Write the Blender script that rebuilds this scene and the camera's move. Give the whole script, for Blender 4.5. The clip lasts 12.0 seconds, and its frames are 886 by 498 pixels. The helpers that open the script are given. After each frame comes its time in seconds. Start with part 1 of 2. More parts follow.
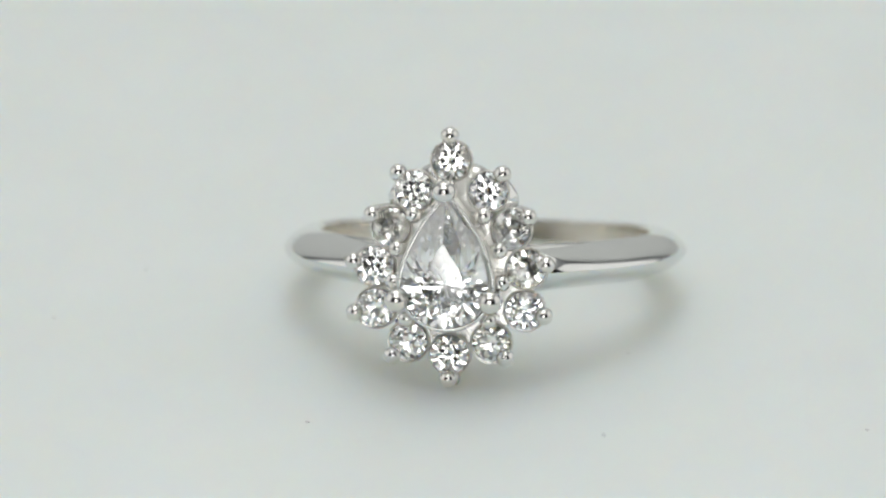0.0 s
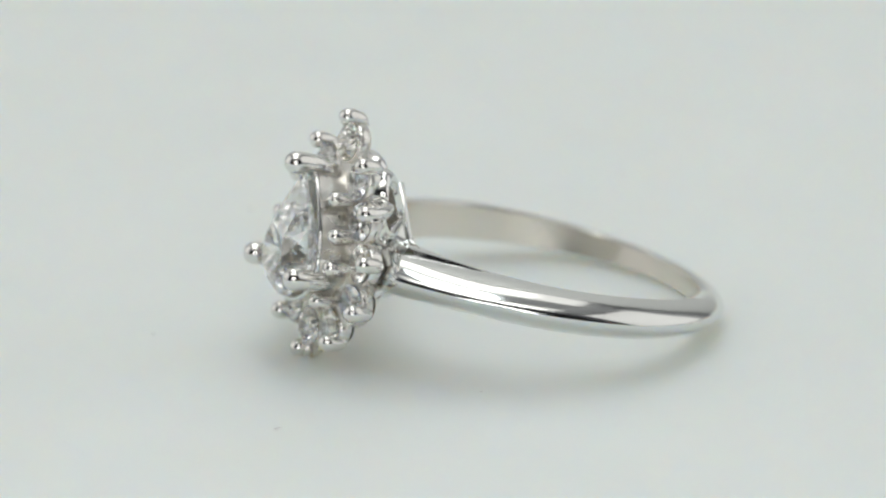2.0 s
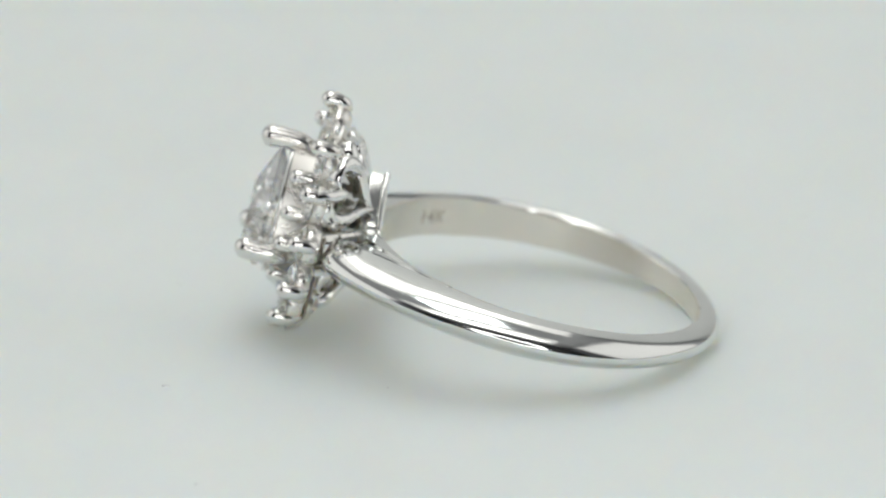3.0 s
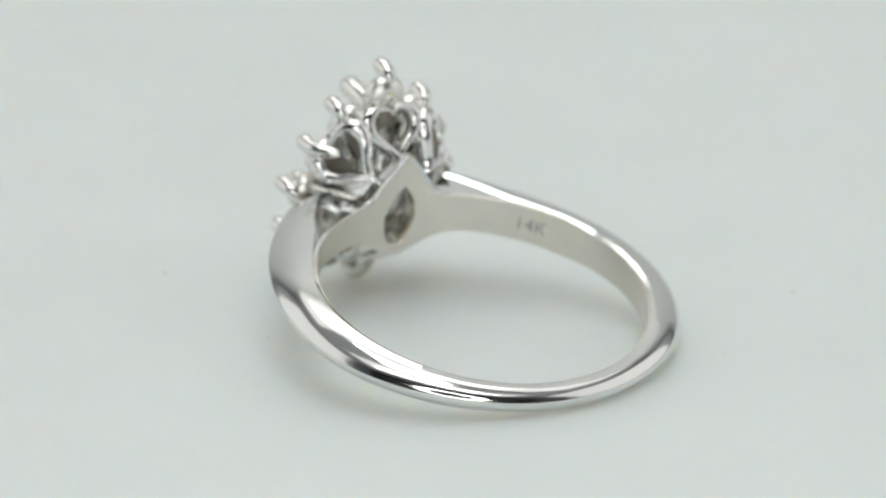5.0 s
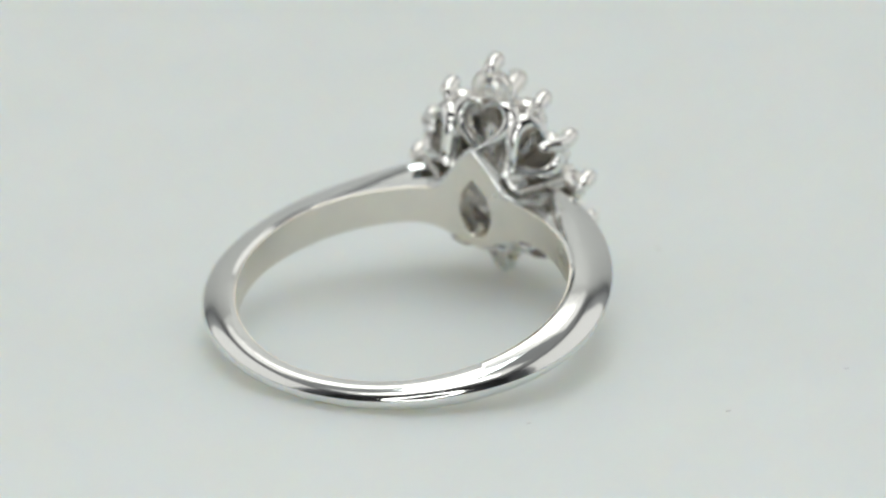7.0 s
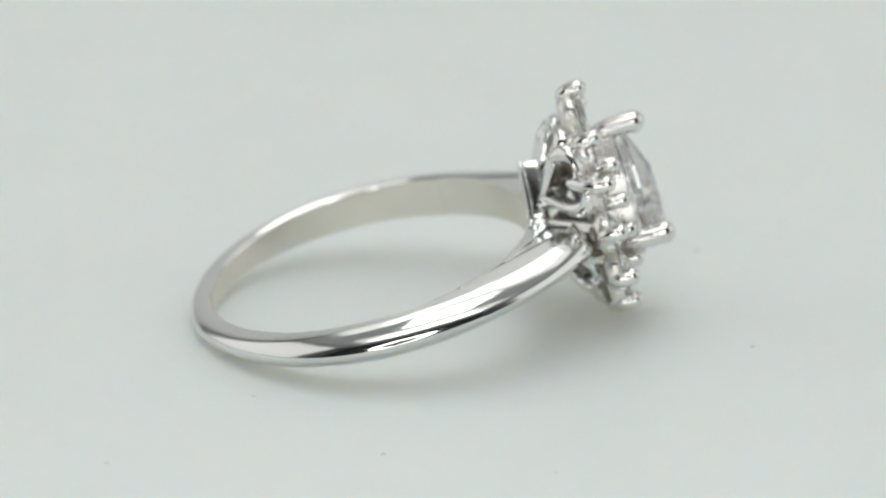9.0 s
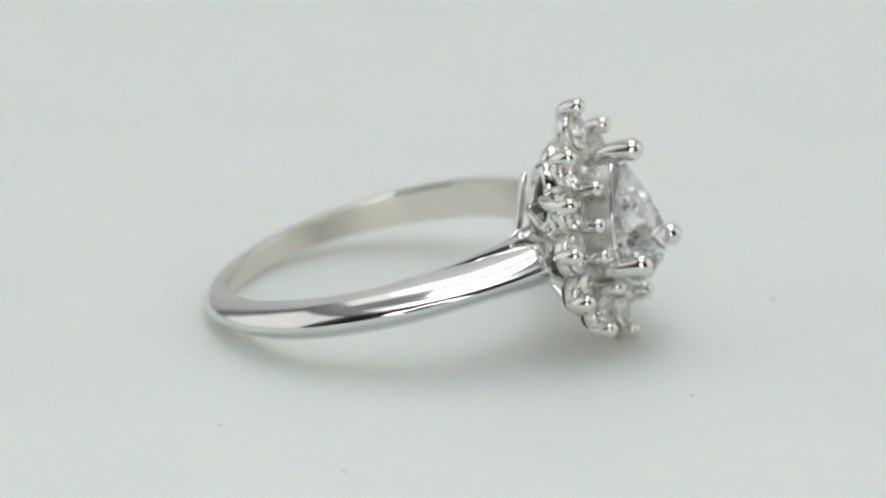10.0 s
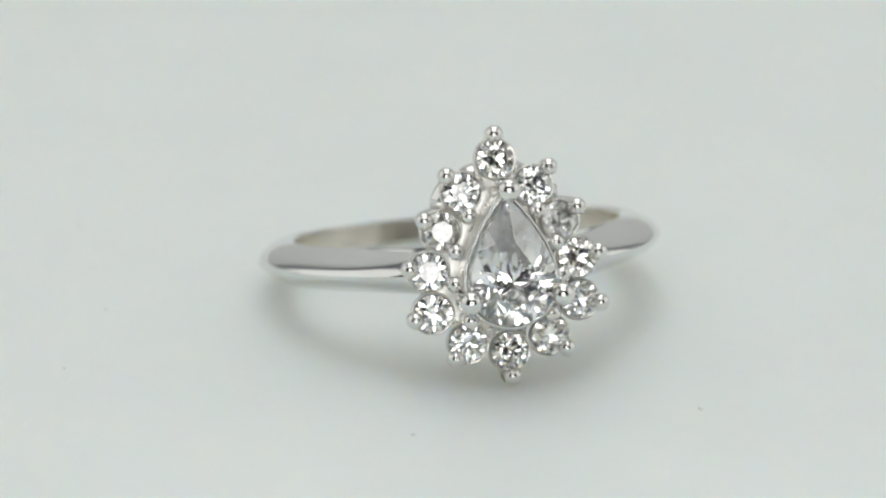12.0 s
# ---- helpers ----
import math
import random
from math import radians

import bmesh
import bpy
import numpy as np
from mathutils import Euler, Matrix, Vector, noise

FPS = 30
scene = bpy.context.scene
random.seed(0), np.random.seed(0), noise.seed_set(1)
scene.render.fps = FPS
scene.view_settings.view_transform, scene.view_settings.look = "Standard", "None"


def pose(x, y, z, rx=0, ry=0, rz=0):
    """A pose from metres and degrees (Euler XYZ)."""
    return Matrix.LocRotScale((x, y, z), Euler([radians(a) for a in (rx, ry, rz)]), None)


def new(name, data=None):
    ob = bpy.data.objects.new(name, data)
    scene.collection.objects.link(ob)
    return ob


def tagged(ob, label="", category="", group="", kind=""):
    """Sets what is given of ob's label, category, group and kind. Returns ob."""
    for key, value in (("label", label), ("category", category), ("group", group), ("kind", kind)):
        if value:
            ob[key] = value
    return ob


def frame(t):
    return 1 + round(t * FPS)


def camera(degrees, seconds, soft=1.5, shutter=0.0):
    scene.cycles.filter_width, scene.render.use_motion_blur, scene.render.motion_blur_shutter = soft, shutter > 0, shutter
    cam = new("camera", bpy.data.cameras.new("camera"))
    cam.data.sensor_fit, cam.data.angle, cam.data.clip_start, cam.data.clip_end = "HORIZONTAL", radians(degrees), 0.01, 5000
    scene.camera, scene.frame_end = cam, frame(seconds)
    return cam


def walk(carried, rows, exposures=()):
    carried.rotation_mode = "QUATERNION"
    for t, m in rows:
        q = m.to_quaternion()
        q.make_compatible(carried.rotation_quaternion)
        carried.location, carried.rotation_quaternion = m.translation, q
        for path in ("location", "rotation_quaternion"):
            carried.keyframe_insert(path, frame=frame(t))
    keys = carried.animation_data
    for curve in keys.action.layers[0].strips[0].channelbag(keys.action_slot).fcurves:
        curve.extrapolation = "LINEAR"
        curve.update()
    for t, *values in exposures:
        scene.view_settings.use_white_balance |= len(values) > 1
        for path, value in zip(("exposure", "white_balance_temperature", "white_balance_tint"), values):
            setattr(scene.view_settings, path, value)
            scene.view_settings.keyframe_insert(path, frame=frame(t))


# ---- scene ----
# A jewel photographed in a small white light tent: one ring on a slowly turning white disc.
MM = 0.001

# camera: a long macro lens, standing still
cam = camera(10.49, 12.0, soft=2.1)
EYE = pose(-0.63 * MM, -231.28 * MM, 87.90 * MM, 70.06, 0, 0)
walk(cam, [(0.0, EYE), (12.0, EYE)])
cam.data.dof.use_dof = True
cam.data.dof.focus_distance = 236.5 * MM
cam.data.dof.aperture_fstop = 44.0

# the turning of the disc, degrees at seconds
TURNED = ((0, 0.0), (0.5, -13.9), (1, -28.0), (1.5, -41.9), (2, -55.7), (2.5, -69.4), (3, -83.2), (4, -111.6), (5, -140.3), (5.5, -154.6),
          (6, -168.6), (6.5, -182.6), (7, -196.8), (8, -226.0), (9, -255.2), (9.5, -269.4), (10, -283.3), (10.5, -297.1), (11, -311.2),
          (11.5, -325.5), (12, -339.9))
TURNS = [(t, float(np.interp(t, [a for a, _ in TURNED], [b for _, b in TURNED]))) for t in [i * 0.25 for i in range(49)]]

# ---- world and lights ----
world = bpy.data.worlds.new("world")
scene.world = world
world.use_nodes = True
world.node_tree.nodes["Background"].inputs[0].default_value = (0.5, 0.55, 0.6, 1)
world.node_tree.nodes["Background"].inputs[1].default_value = 0.02


def panel_lamp(name, watts, sx, sy, m, colour=(1.0, 1.0, 0.97)):
    data = bpy.data.lights.new(name, "AREA")
    data.shape, data.size, data.size_y, data.energy, data.color = "RECTANGLE", sx, sy, watts, colour
    ob = new(name, data)
    ob.matrix_world = m
    return ob


WARM, COOL = (1.0, 0.985, 0.935), (0.92, 1.0, 1.0)
panel_lamp("tent_lamp", 0.215, 0.44, 0.19, pose(0, 0.205, 0.4130, 0, 0, 0), WARM)
panel_lamp("tent_lamp", 0.14, 0.26, 0.11, pose(0, 0.205, 0.4125, 0, 0, 0), WARM)
panel_lamp("tent_key_lamp", 0.285, 0.14, 0.14, pose(0, 0.02, 0.4120, 0, 0, 0), COOL)
panel_lamp("tent_lamp", 0.15, 0.44, 0.16, pose(0, -0.15, 0.4130, 0, 0, 0), WARM)
panel_lamp("tent_lamp", 0.11, 0.26, 0.09, pose(0, -0.155, 0.4125, 0, 0, 0), WARM)
panel_lamp("tent_strip", 0.115, 0.36, 0.028, pose(0, -0.17, 0.4100, 0, 0, 0), WARM)
# unseen fill lamps, added at both sides to lighten the shadows
panel_lamp("side_fill_lamp", 0.265, 0.37, 0.38, pose(-0.308, 0.02, 0.20, 0, -90, 0), WARM)
panel_lamp("side_fill_lamp", 0.265, 0.37, 0.38, pose(0.308, 0.02, 0.20, 0, 90, 0), WARM)
scene.cycles.max_bounces, scene.cycles.glossy_bounces, scene.cycles.transmission_bounces = 32, 24, 24
scene.view_settings.exposure = 0.0


# ---- materials ----
def material(name, colour, rough, metal=0.0, grain=0.0, scale=400.0, bump=0.0, bump_scale=900.0, rough_var=0.0):
    """A surface with two scales of variation in colour, gloss and relief."""
    mat = bpy.data.materials.new(name)
    mat.use_nodes = True
    nt = mat.node_tree
    b = nt.nodes["Principled BSDF"]
    b.inputs["Roughness"].default_value = rough
    b.inputs["Metallic"].default_value = metal
    b.inputs["Base Color"].default_value = (*colour, 1)
    coord = nt.nodes.new("ShaderNodeTexCoord")
    big = nt.nodes.new("ShaderNodeTexNoise")
    big.inputs["Scale"].default_value = scale
    big.inputs["Detail"].default_value = 6
    nt.links.new(coord.outputs["Object"], big.inputs["Vector"])
    if grain:
        ramp = nt.nodes.new("ShaderNodeValToRGB")
        ramp.color_ramp.elements[0].position, ramp.color_ramp.elements[1].position = 0.3, 0.7
        ramp.color_ramp.elements[0].color = (*[c * (1 - grain) for c in colour], 1)
        ramp.color_ramp.elements[1].color = (*[min(1, c * (1 + grain * 0.5)) for c in colour], 1)
        nt.links.new(big.outputs["Fac"], ramp.inputs["Fac"])
        nt.links.new(ramp.outputs["Color"], b.inputs["Base Color"])
    if rough_var:
        span = nt.nodes.new("ShaderNodeMapRange")
        span.inputs["To Min"].default_value = max(0.0, rough - rough_var)
        span.inputs["To Max"].default_value = rough + rough_var
        nt.links.new(big.outputs["Fac"], span.inputs["Value"])
        nt.links.new(span.outputs["Result"], b.inputs["Roughness"])
    if bump:
        fine = nt.nodes.new("ShaderNodeTexNoise")
        fine.inputs["Scale"].default_value = bump_scale
        fine.inputs["Detail"].default_value = 4
        nt.links.new(coord.outputs["Object"], fine.inputs["Vector"])
        bm_node = nt.nodes.new("ShaderNodeBump")
        bm_node.inputs["Strength"].default_value = bump
        bm_node.inputs["Distance"].default_value = 0.05 * MM
        nt.links.new(fine.outputs["Fac"], bm_node.inputs["Height"])
        nt.links.new(bm_node.outputs["Normal"], b.inputs["Normal"])
    return mat


def diamond_material(name):
    """Clear cut crystal, each stone of a slightly different white."""
    mat = bpy.data.materials.new(name)
    mat.use_nodes = True
    nt = mat.node_tree
    nt.nodes.remove(nt.nodes["Principled BSDF"])
    out = nt.nodes["Material Output"]
    info = nt.nodes.new("ShaderNodeObjectInfo")
    tint = nt.nodes.new("ShaderNodeValToRGB")
    tint.color_ramp.elements[0].color = (1.0, 0.9975, 0.989, 1)
    tint.color_ramp.elements[1].color = (0.9965, 0.998, 1.0, 1)
    nt.links.new(info.outputs["Random"], tint.inputs["Fac"])
    glass = nt.nodes.new("ShaderNodeBsdfGlass")
    glass.inputs["Roughness"].default_value = 0.018
    glass.inputs["IOR"].default_value = 2.417
    nt.links.new(tint.outputs["Color"], glass.inputs["Color"])
    nt.links.new(glass.outputs[0], out.inputs["Surface"])
    return mat


def lamp_material(name, colour, strength):
    mat = bpy.data.materials.new(name)
    mat.use_nodes = True
    nt = mat.node_tree
    nt.nodes.remove(nt.nodes["Principled BSDF"])
    e = nt.nodes.new("ShaderNodeEmission")
    e.inputs["Color"].default_value = (*colour, 1)
    e.inputs["Strength"].default_value = strength
    nt.links.new(e.outputs[0], nt.nodes["Material Output"].inputs["Surface"])
    return mat


POLISHED = material("polished_white_gold", (0.768, 0.776, 0.766), 0.11, 1.0, 0.02, 300, 0.3, 380, 0.035)
BEAD = material("prong_white_gold", (0.80, 0.79, 0.77), 0.13, 1.0, 0.03, 900, 0.15, 1800, 0.05)
MIRROR = material("mirror_white_gold", (0.80, 0.80, 0.79), 0.10, 1.0, 0.03, 600, 0.12, 1200, 0.03)
CAST = material("cast_white_gold", (0.84, 0.825, 0.795), 0.28, 1.0, 0.04, 900, 0.12, 2500, 0.06)
# rough metal, its colour darkened for the shade in slits and gallery
SHADED_RAW = material("shaded_unpolished_white_gold", (0.40, 0.37, 0.33), 0.38, 1.0, 0.08, 1500, 0.25, 3000, 0.08)
SATIN = material("satin_white_gold", (0.81, 0.77, 0.70), 0.23, 1.0, 0.05, 700, 0.06, 3000, 0.08)
ENGRAVED = material("engraved_white_gold", (0.50, 0.47, 0.43), 0.5, 1.0, 0.1, 3000)
def acrylic(mat):
    """Milky plastic: light spreads a few millimetres under its skin."""
    b = mat.node_tree.nodes["Principled BSDF"]
    b.inputs["Subsurface Weight"].default_value = 0.75
    b.inputs["Subsurface Radius"].default_value = (1.0, 0.78, 0.55)
    b.inputs["Subsurface Scale"].default_value = 16.0 * MM
    return mat


DIAMOND = diamond_material("diamond")
SHEET = acrylic(material("white_acrylic", (0.785, 0.823, 0.792), 0.55, 0.0, 0.02, 90, 0.03, 2500, 0.06))
TENT = material("white_tent_cloth", (0.79, 0.80, 0.795), 0.9, 0.0, 0.03, 60, 0.2, 1200)
# tent cloth out of view, greyed so that it reflects dimmer in the metal
TOP = material("greyed_tent_cloth", (0.46, 0.465, 0.48), 0.9, 0.0, 0.03, 60, 0.2, 1200)
BLACK = material("black_cloth", (0.012, 0.012, 0.013), 0.9, 0.0, 0.2, 80, 0.2, 1200)
# unseen front sides, coloured dark to give the metal dark reflections
DIM = material("darkened_front_cloth", (0.13, 0.133, 0.145), 0.9, 0.0, 0.1, 80, 0.2, 1200)
POLE = material("grey_smear_pole", (0.26, 0.265, 0.28), 0.6, 0.0, 0.1, 80, 0.1, 1200)
DUST = material("grey_dust", (0.73, 0.745, 0.73), 0.9, 0.0, 0.2, 4000)
GLOW = lamp_material("ring_lamp_glow", (1.0, 1.0, 0.98), 4.6)


# ---- helpers for meshes (drawn in millimetres) ----
def mesh_of(name, bm, mat, smooth=True, sharp=35):
    bmesh.ops.recalc_face_normals(bm, faces=bm.faces)
    bmesh.ops.scale(bm, vec=(MM, MM, MM), verts=bm.verts)
    me = bpy.data.meshes.new(name)
    bm.to_mesh(me)
    bm.free()
    for p in me.polygons:
        p.use_smooth = smooth
    if smooth:
        me.set_sharp_from_angle(angle=radians(sharp))
    me.materials.append(mat)
    return me


def place(name, me, parent=None, m=None, label=""):
    ob = new(name, me)
    if parent is not None:
        ob.parent = parent
    if m is not None:
        ob.matrix_local = m
    return tagged(ob, label)


def part(name, bm, mat, parent=None, label="", m=None, smooth=True, sharp=35):
    return place(name, mesh_of(name, bm, mat, smooth, sharp), parent, m, label)


def at(u, n, w):
    """A point of the ring: across the face, out of the face, up the face."""
    return Vector((u, -n, w))


def loft(bm, loops, closed=True, ends=True):
    """Skin loops of equal length one after another."""
    rows = [[bm.verts.new(p) for p in lp] for lp in loops]
    for a, b in zip(rows, rows[1:]):
        for i in range(len(a) if closed else len(a) - 1):
            j = (i + 1) % len(a)
            bm.faces.new((a[i], a[j], b[j], b[i]))
    if ends:
        bm.faces.new(rows[0])
        bm.faces.new(rows[-1])
    return rows


def tube(bm, path, radii, sides=14, closed=False, flat=1.0, up=Vector((0, 1, 0))):
    """A round or flattened wire along a path."""
    loops = []
    count = len(path)
    for i, p in enumerate(path):
        a = path[(i - 1) % count] if closed or i else path[0]
        b = path[(i + 1) % count] if closed or i < count - 1 else path[-1]
        d = (b - a).normalized()
        side = d.cross(up)
        side = side.normalized() if side.length > 1e-4 else d.orthogonal().normalized()
        over = side.cross(d).normalized()
        r = radii[i] if isinstance(radii, (list, tuple)) else radii
        loops.append([p + side * r * math.cos(q) + over * r * flat * math.sin(q)
                      for q in [2 * math.pi * k / sides for k in range(sides)]])
    if closed:
        loops.append(loops[0])
        rows = [[bm.verts.new(p) for p in lp] for lp in loops[:-1]]
        rows.append(rows[0])
        for a, b in zip(rows, rows[1:]):
            for i in range(sides):
                j = (i + 1) % sides
                bm.faces.new((a[i], a[j], b[j], b[i]))
    else:
        loft(bm, loops)


def pear(alpha, half, top, low, power=1.75):
    """Distance from the middle of a pear outline to its edge in the direction alpha (0: across, 90: to the point)."""
    c, s = math.cos(alpha), math.sin(alpha)
    if s <= 0:
        return 1 / math.sqrt((c / half) ** 2 + (s / low) ** 2)
    lo, hi = 0.0, top + half
    for _ in range(40):
        mid = (lo + hi) / 2
        x, y = abs(mid * c), mid * s
        inside = y < top and x < half * (1 - (y / top) ** power)
        lo, hi = (mid, hi) if inside else (lo, mid)
    return lo


def smoothstep(a, b, x):
    k = min(1, max(0, (x - a) / (b - a)))
    return k * k * (3 - 2 * k)


# ---- the light tent ----
def tent_wall(name, size, m, mat):
    bm = bmesh.new()
    bmesh.ops.create_cube(bm, size=1)
    bmesh.ops.scale(bm, vec=size, verts=bm.verts)
    return tagged(part(name, bm, mat, None, "", m, False), kind="structure")


tagged(tent_wall("floor", (640, 640, 10), pose(0, 0, -0.0112), TENT), "white cloth floor of the light tent")
tagged(tent_wall("wall_north", (640, 10, 420), pose(0, 0.315, 0.2042), TENT), "white cloth back of the light tent")
for side, x in (("east", 0.315), ("west", -0.315)):
    tagged(tent_wall("wall_" + side, (10, 510, 420), pose(x, 0.055, 0.2042), TOP), "cloth side of the light tent, greyed to dim its reflection")
    # added dark stretch that widens the dark reflection of the front
    tagged(tent_wall("wall_" + side + "_front", (10, 109, 420), pose(x, -0.255, 0.2042), DIM), "unseen front side of the tent, darkened for dark reflections")
# poles out of view, added to reflect as a dark smear on the band
for x in (0.292, -0.292):
    bm = bmesh.new()
    tube(bm, [Vector((0, 0, z)) for z in (0, 200, 408)], 10, 24, False, 1.0, Vector((0, 1, 0)))
    tagged(part("smear_pole", bm, POLE, None, "unseen grey pole added for a dark smear in the metal", pose(x, 0.285, -0.006)), kind="structure")
tagged(tent_wall("wall_south", (640, 10, 420), pose(0, -0.315, 0.2042), BLACK), "black front cloth behind the camera")
tagged(tent_wall("ceiling", (640, 640, 10), pose(0, 0, 0.4195), TOP), "cloth top of the light tent, greyed to dim its reflection")


def ring_lamp():
    """The round lamp before the lens, which shows in the metal."""
    thing = new("ring_lamp")
    thing.matrix_world = EYE @ pose(0, 0, -0.118)
    tagged(thing, "round white lamp fixed before the lens", "ring lamp")
    bm = bmesh.new()
    prof = ((25, 0), (45, 0), (45, 5), (25, 5))
    rows = [[bm.verts.new((r * math.cos(a), r * math.sin(a), z)) for r, z in prof]
            for a in [2 * math.pi * k / 64 for k in range(64)]]
    for k in range(64):
        a, b = rows[k], rows[(k + 1) % 64]
        for i in range(4):
            bm.faces.new((a[i], a[(i + 1) % 4], b[(i + 1) % 4], b[i]))
    part("housing", bm, BLACK, thing, "black lamp housing", None, False)
    bm = bmesh.new()
    prof = ((29, -0.3), (41, -0.3), (41, -1.2), (29, -1.2))
    rows = [[bm.verts.new((r * math.cos(a), r * math.sin(a), z)) for r, z in prof]
            for a in [2 * math.pi * k / 64 for k in range(64)]]
    for k in range(64):
        a, b = rows[k], rows[(k + 1) % 64]
        for i in range(4):
            bm.faces.new((a[i], a[(i + 1) % 4], b[(i + 1) % 4], b[i]))
    part("diffuser", bm, GLOW, thing, "glowing white diffuser", None, False)
    return thing


ring_lamp()


# ---- the turning disc ----
def turntable():
    thing = new("turntable")
    tagged(thing, "white matte turntable disc under the ring", "turntable")
    bm = bmesh.new()
    steps, prof = 96, ((0.0, -5.8), (149, -5.8), (150, -5.2), (150, -0.6), (149.4, 0.0))
    rows = [[bm.verts.new((r * math.cos(a), r * math.sin(a), z)) for r, z in prof[1:]]
            for a in [2 * math.pi * k / steps for k in range(steps)]]
    for k in range(steps):
        a, b = rows[k], rows[(k + 1) % steps]
        for i in range(3):
            bm.faces.new((a[i], b[i], b[i + 1], a[i + 1]))
    bm.faces.new([r[-1] for r in rows])
    bm.faces.new([r[0] for r in rows])
    part("disc", bm, SHEET, thing)
    rng = random.Random(5)
    for x, y, size in ((7.15, -15.3, 0.17), (-16.3, 7.9, 0.15), (-7.2, -13.65, 0.14), (-7.4, 12.25, 0.12),
                       (-20.6, 0.6, 0.13), (19.9, -14.7, 0.13), (-14.0, 20.9, 0.14), (8.71, -4.44, 0.09)):
        bm = bmesh.new()
        bmesh.ops.create_icosphere(bm, subdivisions=1, radius=size * 0.8)
        for v in bm.verts:
            v.co *= rng.uniform(0.6, 1.3)
            v.co.x *= 1.5
            v.co.z = max(0.0, v.co.z * 0.35 + 0.02)
        part("dust_speck", bm, DUST, thing, "grey fleck of dust", pose(x * MM, y * MM, 0.0, 0, 0, rng.uniform(0, 180)))
    return thing


# ---- the ring ----
CENTRE = (0.24, -12.25, -0.36)    # middle of the hoop: across, out of, up the face
INNER = 8.48
BASE = pose(1.59 * MM, 3.91 * MM, 0, 0, 0, -7.94)
TILTED = BASE.inverted() @ pose(-0.292 * MM, -7.749 * MM, 6.066 * MM) @ pose(0, 0, 0, 0, 0, -7.94) \
    @ pose(0, 0, 0, -14.3) @ pose(0, 0, 0, 0, -1.5)

HEADED = TILTED @ pose(0, -0.17 * MM, 0)

# halo: across and up the face of each stone, and of the prong that holds it
STONES = ((0.0, 5.04), (1.83, 3.55), (3.0, 1.72), (3.78, -0.22), (3.72, -2.32), (2.07, -3.95), (0.0, -4.54))
PRONGS = ((-0.04, 6.29), (2.58, 4.44), (3.87, 2.34), (4.78, 0.0), (4.69, -2.52), (2.8, -4.62), (-0.03, -5.74))


def hoop_section(phi, r_in, r_out, half, round_back):
    """One closed section of the hoop at the angle phi (90: head, 270: back)."""
    rs = r_in + 0.28
    pts = [(r_in, -0.78 * half), (r_in, -0.3 * half), (r_in, 0.3 * half), (r_in, 0.78 * half), (r_in + 0.05, 0.9 * half)]
    for k in range(21):
        s = 1 - 2 * k / 20
        ell = math.sqrt(max(0, 1 - s * s)) ** 0.95
        ridge = 1 - (s * s + 0.0016) ** 0.74 + 0.0016 ** 0.74
        pts.append((rs + (r_out - rs) * (round_back * ell + (1 - round_back) * ridge), half * s))
    pts.append((r_in + 0.05, -0.9 * half))
    c, s = math.cos(phi), math.sin(phi)
    return [at(CENTRE[0] + r * c, CENTRE[1] + r * s, CENTRE[2] - 0.14 * s + w) for r, w in pts]


def shank_numbers(deg):
    """Outer radius, half width and roundness at an angle counted from the side of the hoop (0) to the back (90) or head (-69)."""
    if deg >= 0:
        k = math.sin(radians(deg)) ** 1.5
        return 10.43 + (9.67 - 10.43) * k, 1.04 + (0.60 - 1.04) * k, 0.68 + 0.32 * smoothstep(15, 55, deg)
    k = -deg / 69
    return 10.43 + 1.65 * k ** 2.1 - 0.013 * max(0, -deg - 64) ** 2, 1.04 + 0.14 * k, 0.68 - 0.16 * smoothstep(0, 45, -deg)


def build_shank(parent):
    bm = bmesh.new()
    loops = []
    for i in range(241):
        phi = 106 + (434 - 106) * i / 240
        side = phi - 180 if phi <= 270 else 360 - phi
        r_out, half, rb = shank_numbers(side)
        k = max(0.0, (-side - 36) / 33)
        r_in = INNER + 2.1 * k ** 2.0 - 0.012 * max(0, -side - 66) ** 2
        loops.append(hoop_section(radians(phi), r_in, r_out, half * (1 - 0.12 * k), rb))
    loft(bm, loops)
    shank = part("shank", bm, POLISHED, parent, "polished white gold band with a ridge along its shoulders", TILTED, True, 28)
    return shank


def build_webs(parent):
    """The metal between each shoulder and the bridge: a smooth fillet, a narrow slit above it and a rough core in the
    slit, its colour darkened for shade.
    """
    for sign in (1, -1):
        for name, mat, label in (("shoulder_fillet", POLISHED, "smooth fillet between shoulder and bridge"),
                                 ("slit_core", SHADED_RAW, "rough metal in the slit under the shoulder, darkened for shade")):
            bm = bmesh.new()
            loops = []
            for i in range(19):
                side = 38 + 31 * i / 18
                k = max(0.0, (side - 36) / 33)
                phi = radians(side if sign > 0 else 180 - side)
                under = INNER + 2.1 * k ** 2
                half = (1.04 + 0.14 * k) * (1 - 0.12 * k)
                if mat is POLISHED:
                    low, top, h = INNER + 0.02, max(INNER + 0.10, under - 0.13 * smoothstep(0.3, 0.6, k)), half * (1.0 - 0.05 * k)
                else:
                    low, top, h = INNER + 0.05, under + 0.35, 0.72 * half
                c, q = math.cos(phi), math.sin(phi)
                loops.append([at(CENTRE[0] + r * c, CENTRE[1] + r * q, CENTRE[2] - 0.14 * q + w)
                              for r, w in ((low, -h), (low, h), (top - 0.03, h), (top, 0.93 * h), (top, -0.93 * h), (top - 0.03, -h))])
            loft(bm, loops)
            part(name, bm, mat, parent, label, TILTED)


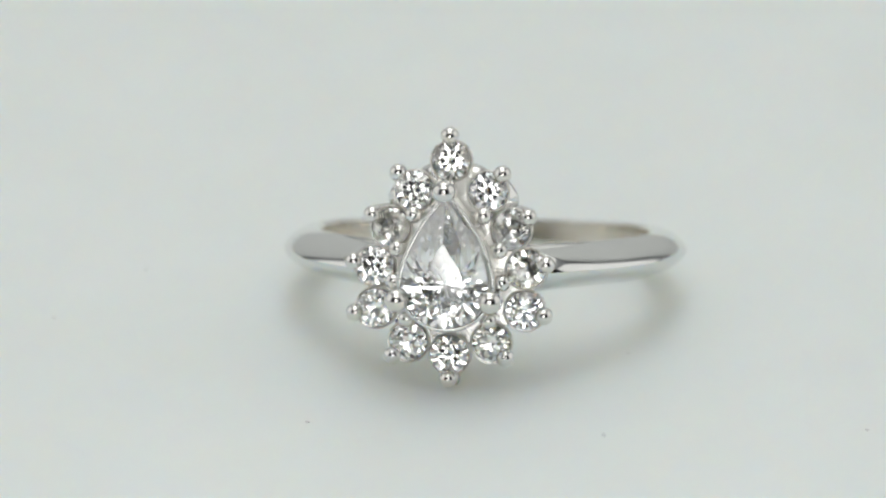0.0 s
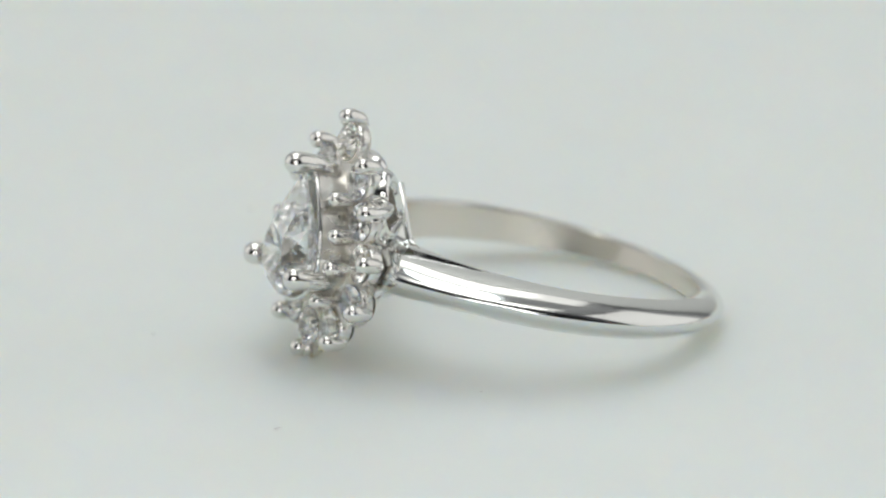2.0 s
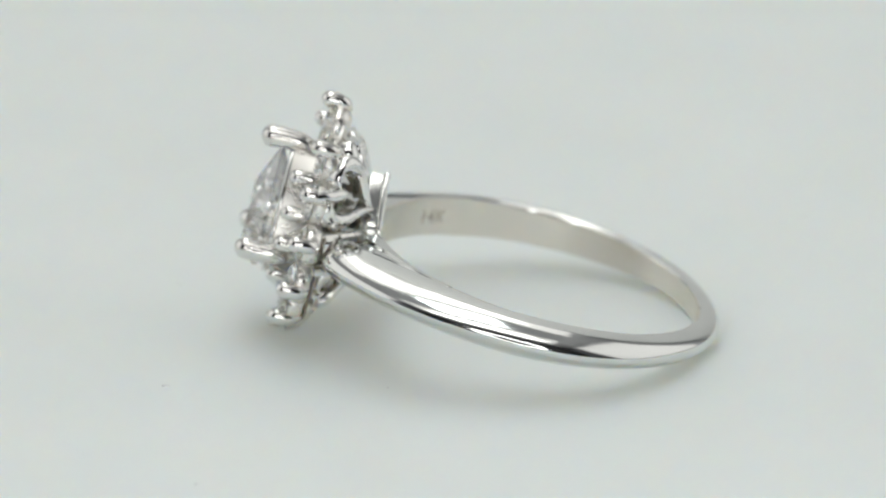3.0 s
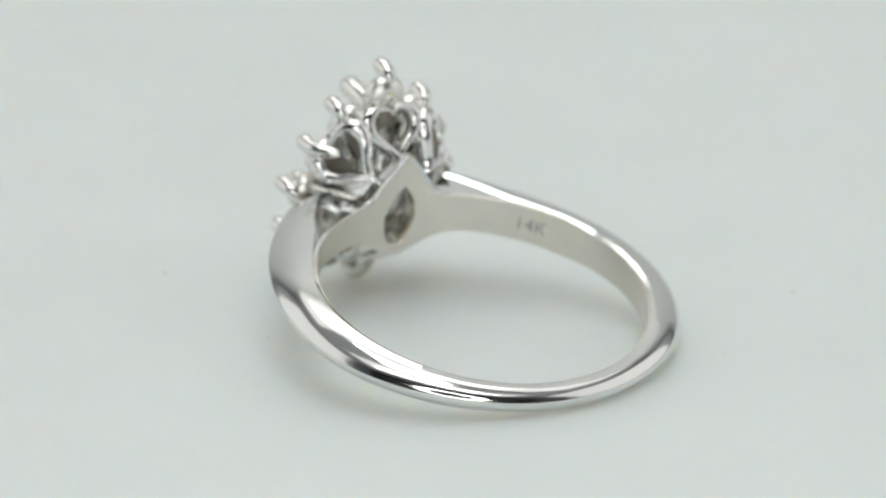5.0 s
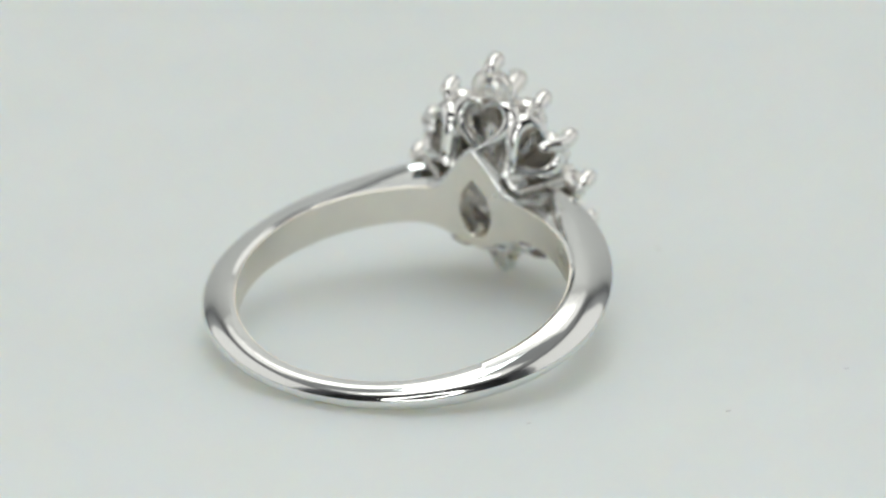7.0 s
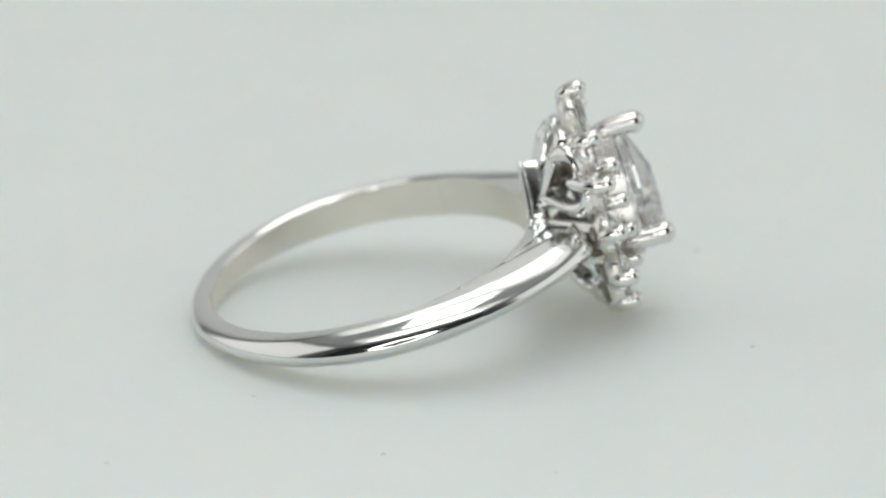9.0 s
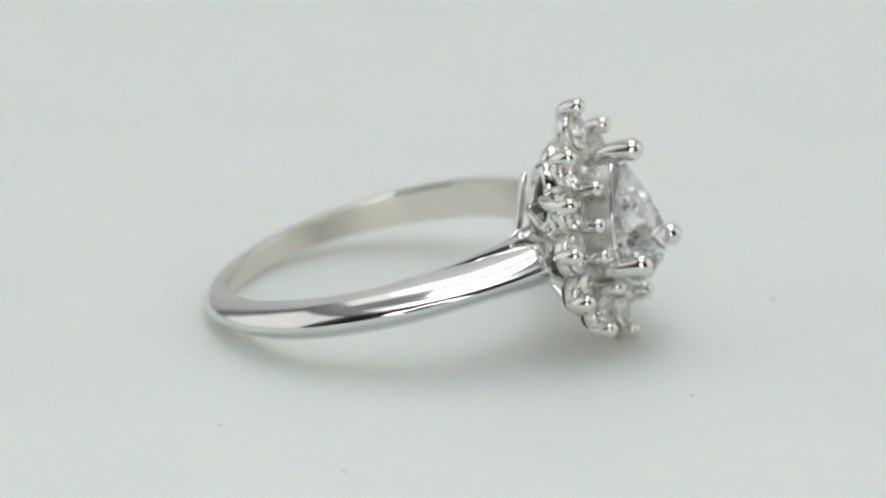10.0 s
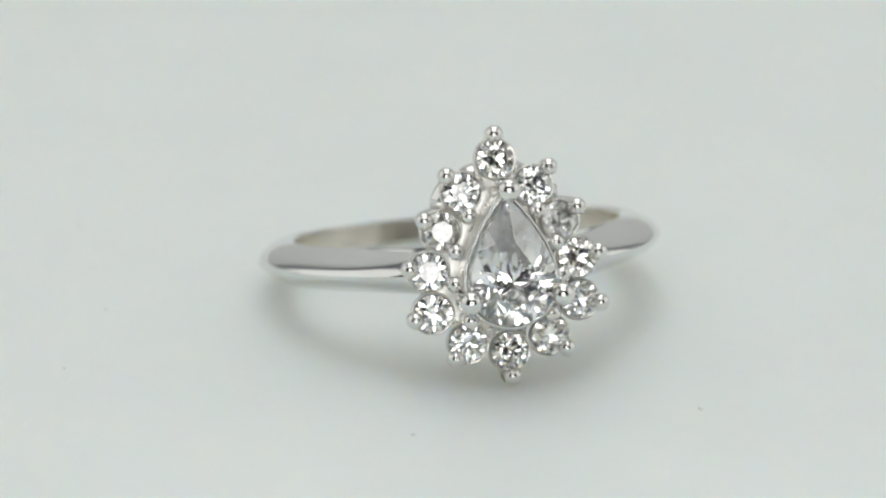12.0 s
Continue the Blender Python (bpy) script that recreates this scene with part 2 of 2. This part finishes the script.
def build_lining(parent):
    """The brushed inner face of the hoop."""
    bm = bmesh.new()
    rows = []
    for i in range(181):
        deg = 147.6 + 244.8 * i / 180
        phi = radians(deg)
        side = abs(deg - 270)
        sink = CENTRE[2] - 0.14 * math.sin(phi)
        half = 0.86 * (0.60 + (1.0 - 0.60) * smoothstep(10, 90, side)) + 0.17 * smoothstep(85, 122, side)
        rows.append([at(CENTRE[0] + r * math.cos(phi), CENTRE[1] + r * math.sin(phi), sink + half * q)
                     for r, q in ((INNER - 0.036, -1), (INNER - 0.036, 0), (INNER - 0.036, 1), (INNER + 0.1, 1), (INNER + 0.1, -1))])
    loft(bm, rows)
    return part("lining", bm, SATIN, parent, "brushed inner face of the band", TILTED)


# the bridge under the head: its upper and lower edge across the face
REACH = 7.45


def bridge_upper(x):
    side = abs(x)
    return 0.64 + 2.46 * max(0.0, 1 - (side / 1.9) ** 1.1) + 0.06 * math.exp(-((side - 1.9) / 0.3) ** 2)


def bridge_lower(x):
    return -1.45 - 1.27 * math.exp(-(abs(x) / 1.9) ** 2.2)


def build_back_plate(parent):
    """The inner band widens under the head to a pear-shaped plate with a pear-shaped opening, following the finger."""
    bm = bmesh.new()
    mid = -0.50
    xs = [REACH * math.sin(math.pi * (k / 80 - 0.5)) for k in range(81)]
    xs = [x * (0.35 + 0.65 * abs(x) / REACH) for x in xs]
    outline = [(x, bridge_upper(x)) for x in xs] + [(x, bridge_lower(x)) for x in reversed(xs)]
    count, rings = len(outline), 16

    def ring_loop(k, r, grow=0.0, thin=0.0):
        lp = []
        for x, y in outline:
            a = math.atan2(y - mid, x)
            d = pear(a, 0.86, 1.78, 1.66, 1.9) + grow
            hx, hy = d * math.cos(a), d * math.sin(a) + mid
            px, py = hx + (x - hx) * k, hy + (y - hy) * k
            here = r - thin * smoothstep(2.6, 5.4, abs(px))
            lp.append(at(px, CENTRE[1] + math.sqrt(here * here - (px - CENTRE[0]) ** 2), py))
        return lp

    inner_r, outer_r = INNER - 0.028, INNER + 0.92
    loops = [ring_loop(0, inner_r + 0.05)] + [ring_loop(k / (rings - 1), inner_r, 0.05) for k in range(rings - 1)]
    loops += [ring_loop(0.988, inner_r), ring_loop(1, inner_r + 0.06)]
    loops += [ring_loop(1, outer_r - 0.08, 0.0, 0.70), ring_loop(0.985, outer_r, 0.0, 0.72)]
    loops += [ring_loop(k / (rings - 1), outer_r, 0.0, 0.72) for k in range(rings - 2, -1, -1)]
    rows = [[bm.verts.new(p) for p in lp] for lp in loops]
    for step, (a, b) in enumerate(zip(rows, rows[1:] + rows[:1])):
        for i in range(count):
            j = (i + 1) % count
            bm.faces.new((a[i], a[j], b[j], b[i])).material_index = 1 if rings < step < len(rows) - 1 else 0
    plate = part("back_plate", bm, SATIN, parent, "satin inner band widening to a plate with a pear-shaped opening", TILTED, True, 40)
    plate.data.materials.append(POLISHED)
    bm = bmesh.new()
    path = []
    for k in range(81):
        x = -2.6 + 5.2 * k / 80
        path.append(at(x, CENTRE[1] + math.sqrt((INNER + 0.13) ** 2 - (x - CENTRE[0]) ** 2), bridge_upper(x) + 0.02))
    tube(bm, path, [0.03 + 0.11 * (1 - smoothstep(1.9, 2.6, abs(-2.6 + 5.2 * k / 80))) for k in range(81)], 12, False, 1.3, Vector((0, 1, 0)))
    part("rim", bm, POLISHED, plate, "polished rounded rim")
    return plate


def build_petal(parent, foot, crown, spread, size=1.0):
    """A thick polished leaf of the gallery pierced by a heart: the heart's point at foot, its lobes at crown."""
    bm = bmesh.new()
    foot, crown, spread = at(*foot), at(*crown), at(*spread)
    along = (crown - foot).normalized()
    across = (spread - along * spread.dot(along)).normalized()
    out = across.cross(along).normalized()
    if out.y < 0:
        out = -out
    foot = foot + out * 0.26
    count, hole, rim = 88, [], []
    for k in range(count):
        t = 2 * math.pi * k / count
        x = math.sin(t) ** 3
        y = (13 * math.cos(t) - 5 * math.cos(2 * t) - 2 * math.cos(3 * t) - math.cos(4 * t) + 17) / 29
        notch = math.exp(-(x / 0.28) ** 2) * (1 if y > 0.5 else 0)
        hole.append((0.97 * x * size, size * (0.10 + 2.05 * (y + 0.05 * notch))))
        wide = math.copysign(abs(x) ** 0.86, x)
        rim.append((1.80 * wide * size, size * (-0.50 + 3.05 * y + 0.33 * notch)))

    def loop(k, depth):
        return [foot + across * (a[0] + (b[0] - a[0]) * k) + along * (a[1] + (b[1] - a[1]) * k) - out * depth
                for a, b in zip(hole, rim)]

    loops = [loop(0, 0.95), loop(0, 0.55), loop(0.0, 0.28), loop(0.04, 0.17), loop(0.13, 0.07), loop(0.28, 0.0), loop(0.45, -0.02), loop(0.62, 0.01),
             loop(0.80, 0.10), loop(0.93, 0.24), loop(1, 0.42), loop(1, 0.65), loop(0.90, 0.95)]
    rows = [[bm.verts.new(p) for p in lp] for lp in loops]
    for a, b in zip(rows, rows[1:] + rows[:1]):
        for i in range(count):
            j = (i + 1) % count
            bm.faces.new((a[i], a[j], b[j], b[i]))
    return part("heart_petal", bm, MIRROR, parent, "polished gallery leaf pierced by a heart", TILTED, True, 50)


def brilliant(bm, edge, crown=0.30, table=0.56, depth=0.87, girdle=0.035):
    """A cut stone facing -y; edge(alpha) is its outline."""
    def v(r, deg, z):
        a = radians(deg)
        d = edge(a) * r
        return bm.verts.new((d * math.cos(a), -z * UNIT, d * math.sin(a)))
    UNIT = edge(0)
    star = 0.74
    T = [v(table, 45 * k, crown + girdle) for k in range(8)]
    S = [v(star, 45 * k + 22.5, girdle + crown * (1 - (star * 0.924 - table) / (1 - table))) for k in range(8)]
    G = [v(1, 22.5 * k, girdle) for k in range(16)]
    H = [v(1, 22.5 * k, -girdle) for k in range(16)]
    low = 0.26
    L = [v(low, 45 * k + 22.5, -girdle - depth * (1 - low * 0.924)) for k in range(8)]
    C = bm.verts.new((0, (depth + girdle) * UNIT, 0))
    bm.faces.new(T)
    for k in range(8):
        n1 = (k + 1) % 8
        g0, g1, g2 = 2 * k, 2 * k + 1, (2 * k + 2) % 16
        bm.faces.new((T[k], T[n1], S[k]))
        bm.faces.new((T[k], S[k], G[g0]))
        bm.faces.new((T[k], G[g0], S[k - 1]))
        bm.faces.new((S[k], G[g0], G[g1]))
        bm.faces.new((S[k], G[g1], G[g2]))
        bm.faces.new((L[k], H[g0], H[g1]))
        bm.faces.new((L[k], H[g1], H[g2]))
        bm.faces.new((H[g0], L[k], C))
        bm.faces.new((H[g0], C, L[k - 1]))
    for k in range(16):
        j = (k + 1) % 16
        bm.faces.new((G[k], G[j], H[j], H[k]))


def round_stone_mesh():
    bm = bmesh.new()
    brilliant(bm, lambda a: 0.97)
    return mesh_of("halo_diamond", bm, DIAMOND, False)


def lathe(bm, prof, sides=28):
    """Turn a closed profile of (radius, y) about the y axis."""
    rows = [[bm.verts.new((r * math.cos(a), y, r * math.sin(a))) for r, y in prof]
            for a in [2 * math.pi * k / sides for k in range(sides)]]
    for k in range(sides):
        a, b = rows[k], rows[(k + 1) % sides]
        for i in range(len(prof)):
            j = (i + 1) % len(prof)
            bm.faces.new((a[i], a[j], b[j], b[i]))


def cup_mesh():
    bm = bmesh.new()
    lathe(bm, ((1.03, 0.06), (1.08, 0.12), (1.08, 0.42), (0.98, 0.68), (0.74, 0.90), (0.50, 0.98), (0.36, 0.98), (0.30, 0.94), (0.31, 0.86),
               (0.90, 0.28), (0.97, 0.08)), 36)
    return mesh_of("halo_cup", bm, CAST, True, 50)


def prong_mesh(name, r, tail, mat, hook):
    """A prong along y with a round bead at its front end; its tail hooks towards -z, under its stone."""
    bm = bmesh.new()
    path, radii = [], []
    for y, z, k in ((tail * 1.02, -1.12 * hook, 0.12), (tail, -hook, 0.42), (tail * 0.95, -0.82 * hook, 0.58), (tail * 0.82, -0.42 * hook, 0.76), (tail * 0.66, -0.13 * hook, 0.86),
                    (tail * 0.5, -0.03 * hook, 0.90),
                    (tail * 0.3, 0.0, 0.93), (r * 0.5, 0.0, 0.97), (0.15 * r, -0.02, 0.99), (-0.15 * r, -0.03, 1.0), (-0.45 * r, -0.04, 0.9),
                    (-0.72 * r, -0.05, 0.68), (-0.9 * r, -0.06, 0.42), (-r, -0.06, 0.1)):
        path.append(Vector((0, y, z)))
        radii.append(k * r)
    tube(bm, path, radii, 16, False, 1.0, Vector((1, 0, 0)))
    return mesh_of(name, bm, mat, True, 60)


def build_ring():
    ring = new("ring")
    tagged(ring, "white gold halo ring with one pear and twelve round diamonds", "ring")
    shank = build_shank(ring)
    lining = build_lining(ring)
    build_back_plate(ring)
    build_webs(ring)

    # leaves of the gallery, each pierced by a heart
    build_petal(ring, (0, -2.62, 2.50), (0, -1.42, 4.55), (1, 0, 0), 1.06)
    build_petal(ring, (0, -2.75, -2.55), (0, -1.45, -4.35), (1, 0, 0), 0.9)
    for s in (1, -1):
        build_petal(ring, (1.88 * s, -2.95, 1.80), (2.95 * s, -1.40, 2.68), (-1.06 * s, -0.30, 1.89), 1.10)
        build_petal(ring, (1.55 * s, -2.85, -2.05), (2.75 * s, -1.42, -3.00), (1.0 * s, 0.25, 1.2), 0.86)
        # the tongue in the heart's notch, which runs out to the prong
        bm = bmesh.new()
        tube(bm, [at(u * s, n, w) for u, n, w in ((2.86, -1.70, 2.60), (2.92, -1.66, 2.59), (3.08, -1.52, 2.55), (3.32, -1.28, 2.49), (3.62, -0.95, 2.43), (3.84, -0.60, 2.39), (3.88, -0.30, 2.37))],
             [0.08, 0.22, 0.30, 0.33, 0.36, 0.38, 0.38], 16)
        part("prong_tongue", bm, MIRROR, ring, "prong stem curling into the heart", TILTED)
        for w in (0.30, -1.45):
            # arms that carry the head beside the shoulders
            bm = bmesh.new()
            tube(bm, [at(u * s, n, w + d) for u, n, d in ((1.7, -3.35, 0.0), (2.3, -2.75, 0.03), (3.0, -2.0, 0.02), (3.6, -1.35, -0.03), (3.9, -0.95, -0.08))],
                 [0.30, 0.27, 0.26, 0.30, 0.34], 14)
            part("gallery_arm", bm, CAST, ring, "", TILTED)

    bm = bmesh.new()
    tube(bm, [at(0, n, w) for n, w in ((0.05, -5.62), (-0.15, -5.72), (-0.45, -5.74), (-0.80, -5.55), (-1.20, -5.05), (-1.70, -4.30))],
         [0.30, 0.46, 0.52, 0.50, 0.45, 0.34], 16)
    part("bottom_tip", bm, CAST, ring, "stout foot under the lowest prong", TILTED)

    # halo
    stone_me, cup_me = round_stone_mesh(), cup_mesh()
    prong_me = prong_mesh("prong", 0.45, 1.10, BEAD, 0.34)
    rng = random.Random(11)
    order = [(i, 1) for i in range(7)] + [(i, -1) for i in range(5, 0, -1)]
    spots = []
    for i, s in order:
        su, sw = STONES[i][0] * s, STONES[i][1]
        pu, pw = PRONGS[i][0] * s, PRONGS[i][1]
        spots.append((su, sw))
        turn = math.degrees(math.atan2(pu - su, pw - sw))
        here = pose(su * MM, 0.36 * MM, sw * MM, 0, turn, 0) @ pose(0, 0, 0, -4)
        cup = place("halo_cup", cup_me, ring, HEADED @ here)
        reach = math.hypot(pu - su, pw - sw)
        place("halo_diamond", stone_me, cup, pose(0, 0, 0, rng.uniform(-5, 5), rng.uniform(0, 45), rng.uniform(-5, 5)))
        place("prong", prong_me, cup, pose(0, -0.40 * MM, reach * MM, 0, 0, 0))

    # cast base that joins the cups
    count, mid = 180, -0.6

    def scallop(a, radius):
        """How far the outer edge of the joined cups lies from the middle in the direction a."""
        c, q, far = math.cos(a), math.sin(a), 2.0
        for u, w in spots:
            along = u * c + (w - mid) * q
            off = -u * q + (w - mid) * c
            if along > 0 and abs(off) < radius:
                far = max(far, along + math.sqrt(radius * radius - off * off))
        return far

    # the second is an added plate, coloured dark for the shade under the halo
    for name, mat, profile, label in (
            ("halo_base", CAST, ((1.06, -0.60), (1.0, -0.56), (0.94, -0.62), (0.88, -1.06), (0.96, -1.12), (1.04, -1.02)), "cast scalloped wall joining the halo cups"),
            ("gallery_shade_plate", SHADED_RAW, ((0.78, -1.34), (0.0, -1.30), (0.0, -1.42), (0.66, -1.44)), "unpolished underside of the halo, its shade put into the colour")):
        bm = bmesh.new()
        rows = []
        for radius, n in profile:
            lp = []
            for k in range(count):
                a = 2 * math.pi * k / count
                d = scallop(a, radius) if radius else pear(a, 2.0, 4.2, 2.5)
                if mat is SHADED_RAW and radius:
                    d -= 1.1 * math.exp(-((a - math.pi / 2) / 0.28) ** 4)
                lp.append(bm.verts.new(at(d * math.cos(a), n, d * math.sin(a) + mid)))
            rows.append(lp)
        for a, b in zip(rows, rows[1:] + rows[:1]):
            for i in range(count):
                j = (i + 1) % count
                bm.faces.new((a[i], a[j], b[j], b[i]))
        part(name, bm, mat, ring, label, HEADED, True, 40)

    # the deck between the collar and the stones
    rim = []
    for (u1, w1), (u2, w2) in zip(spots, spots[1:] + spots[:1]):
        um, wm = (u1 + u2) / 2, (w1 + w2) / 2
        rim.append((math.atan2(w1 - mid, u1) % (2 * math.pi), math.hypot(u1, w1 - mid) - 1.0))
        rim.append((math.atan2(wm - mid, um) % (2 * math.pi), math.hypot(um, wm - mid) - 0.1))
    rim.sort()
    keys = [rim[-1][0] - 2 * math.pi] + [q[0] for q in rim] + [rim[0][0] + 2 * math.pi]
    dist = [rim[-1][1]] + [q[1] for q in rim] + [rim[0][1]]
    bm = bmesh.new()
    rows = []
    for out, n in ((True, -0.62), (False, -0.55), (False, -1.15), (True, -1.10)):
        lp = []
        for k in range(count):
            a = 2 * math.pi * k / count
            d = float(np.interp(a, keys, dist))
            if not out:
                d = min(d - 0.1, pear(a, 2.0, 4.2, 2.2))
            lp.append(bm.verts.new(at(d * math.cos(a), n, d * math.sin(a) + mid)))
        rows.append(lp)
    for a, b in zip(rows, rows[1:] + rows[:1]):
        for i in range(count):
            j = (i + 1) % count
            bm.faces.new((a[i], a[j], b[j], b[i]))
    part("halo_deck", bm, CAST, ring, "satin deck between collar and halo stones", HEADED, True, 40)

    # small inner prongs between the halo stones
    small = prong_mesh("inner_prong", 0.42, 1.30, BEAD, 0.14)
    for u, w in ((1.75, 2.45), (2.55, 0.75), (2.72, -0.85), (2.05, -2.75)):
        for s in (1, -1):
            place("inner_prong", small, ring, HEADED @ pose(u * s * MM, -0.62 * MM, w * MM, 0, math.degrees(math.atan2(u * s, w + 0.9)), 0))

    # collar round the middle stone
    bm = bmesh.new()
    count, mid = 80, -0.95
    rows = []
    for grow, n in ((0.02, 1.12), (-0.20, 1.12), (-0.24, 1.02), (-0.34, -1.0), (-0.04, -1.1), (0.0, 0.0), (0.0, 0.95)):
        lp = []
        for k in range(count):
            a = 2 * math.pi * k / count + math.pi / 2
            d = pear(a, 2.38, 4.50, 2.30) + grow
            lp.append(bm.verts.new(at(d * math.cos(a), n, d * math.sin(a) + mid)))
        rows.append(lp)
    for a, b in zip(rows, rows[1:] + rows[:1]):
        for i in range(count):
            j = (i + 1) % count
            bm.faces.new((a[i], a[j], b[j], b[i]))
    collar = part("collar", bm, CAST, ring, "pear-shaped collar under the middle stone", HEADED, True, 40)
    bm = bmesh.new()
    path = []
    for k in range(count):
        a = 2 * math.pi * k / count + math.pi / 2
        d = pear(a, 2.38, 4.50, 2.30) - 0.08
        path.append(at(d * math.cos(a), 1.14, d * math.sin(a) + mid))
    tube(bm, path, 0.13, 12, True)
    part("collar_rim", bm, POLISHED, collar, "polished wire along the collar's edge")

    bm = bmesh.new()
    brilliant(bm, lambda a: pear(a, 2.16, 4.3, 2.12), 0.40, 0.50, 0.84)
    part("pear_diamond", bm, DIAMOND, ring, "clear pear-cut diamond", HEADED @ pose(0, -1.66 * MM, -0.95 * MM), False)

    big = prong_mesh("centre_prong", 0.58, 2.5, BEAD, 0.5)
    for u, w in ((0.0, 3.72), (2.33, -1.66), (-2.33, -1.66)):
        place("centre_prong", big, ring, HEADED @ pose(u * MM, -2.30 * MM, w * MM, 0, math.degrees(math.atan2(u, w + 0.95)), 0))

    # hallmark cut into the inner face
    font = bpy.data.curves.new("hallmark", "FONT")
    font.body, font.size, font.align_x, font.align_y, font.extrude = "14K", 1.05 * MM, "CENTER", "CENTER", 0.004 * MM
    holder = new("hallmark_text", font)
    me = bpy.data.meshes.new_from_object(holder.evaluated_get(bpy.context.evaluated_depsgraph_get()))
    bpy.data.objects.remove(holder)
    me.materials.clear()
    me.materials.append(ENGRAVED)
    for v in me.vertices:
        phi = radians(139.5) + v.co.x / (INNER * MM)
        r = (INNER - 0.042) * MM - v.co.z
        v.co = Vector((CENTRE[0] * MM + r * math.cos(phi), -(CENTRE[1] * MM + r * math.sin(phi)), (CENTRE[2] - 0.14 * math.sin(phi)) * MM + v.co.y))
    place("hallmark", me, lining, None, "engraved mark reading 14K")
    return ring


disc = turntable()
ring = build_ring()


def motions():
    walk(disc, [(t, pose(0, 0, 0, 0, 0, a)) for t, a in TURNS])
    walk(ring, [(t, pose(0, 0, 0, 0, 0, a) @ BASE) for t, a in TURNS])


motions()
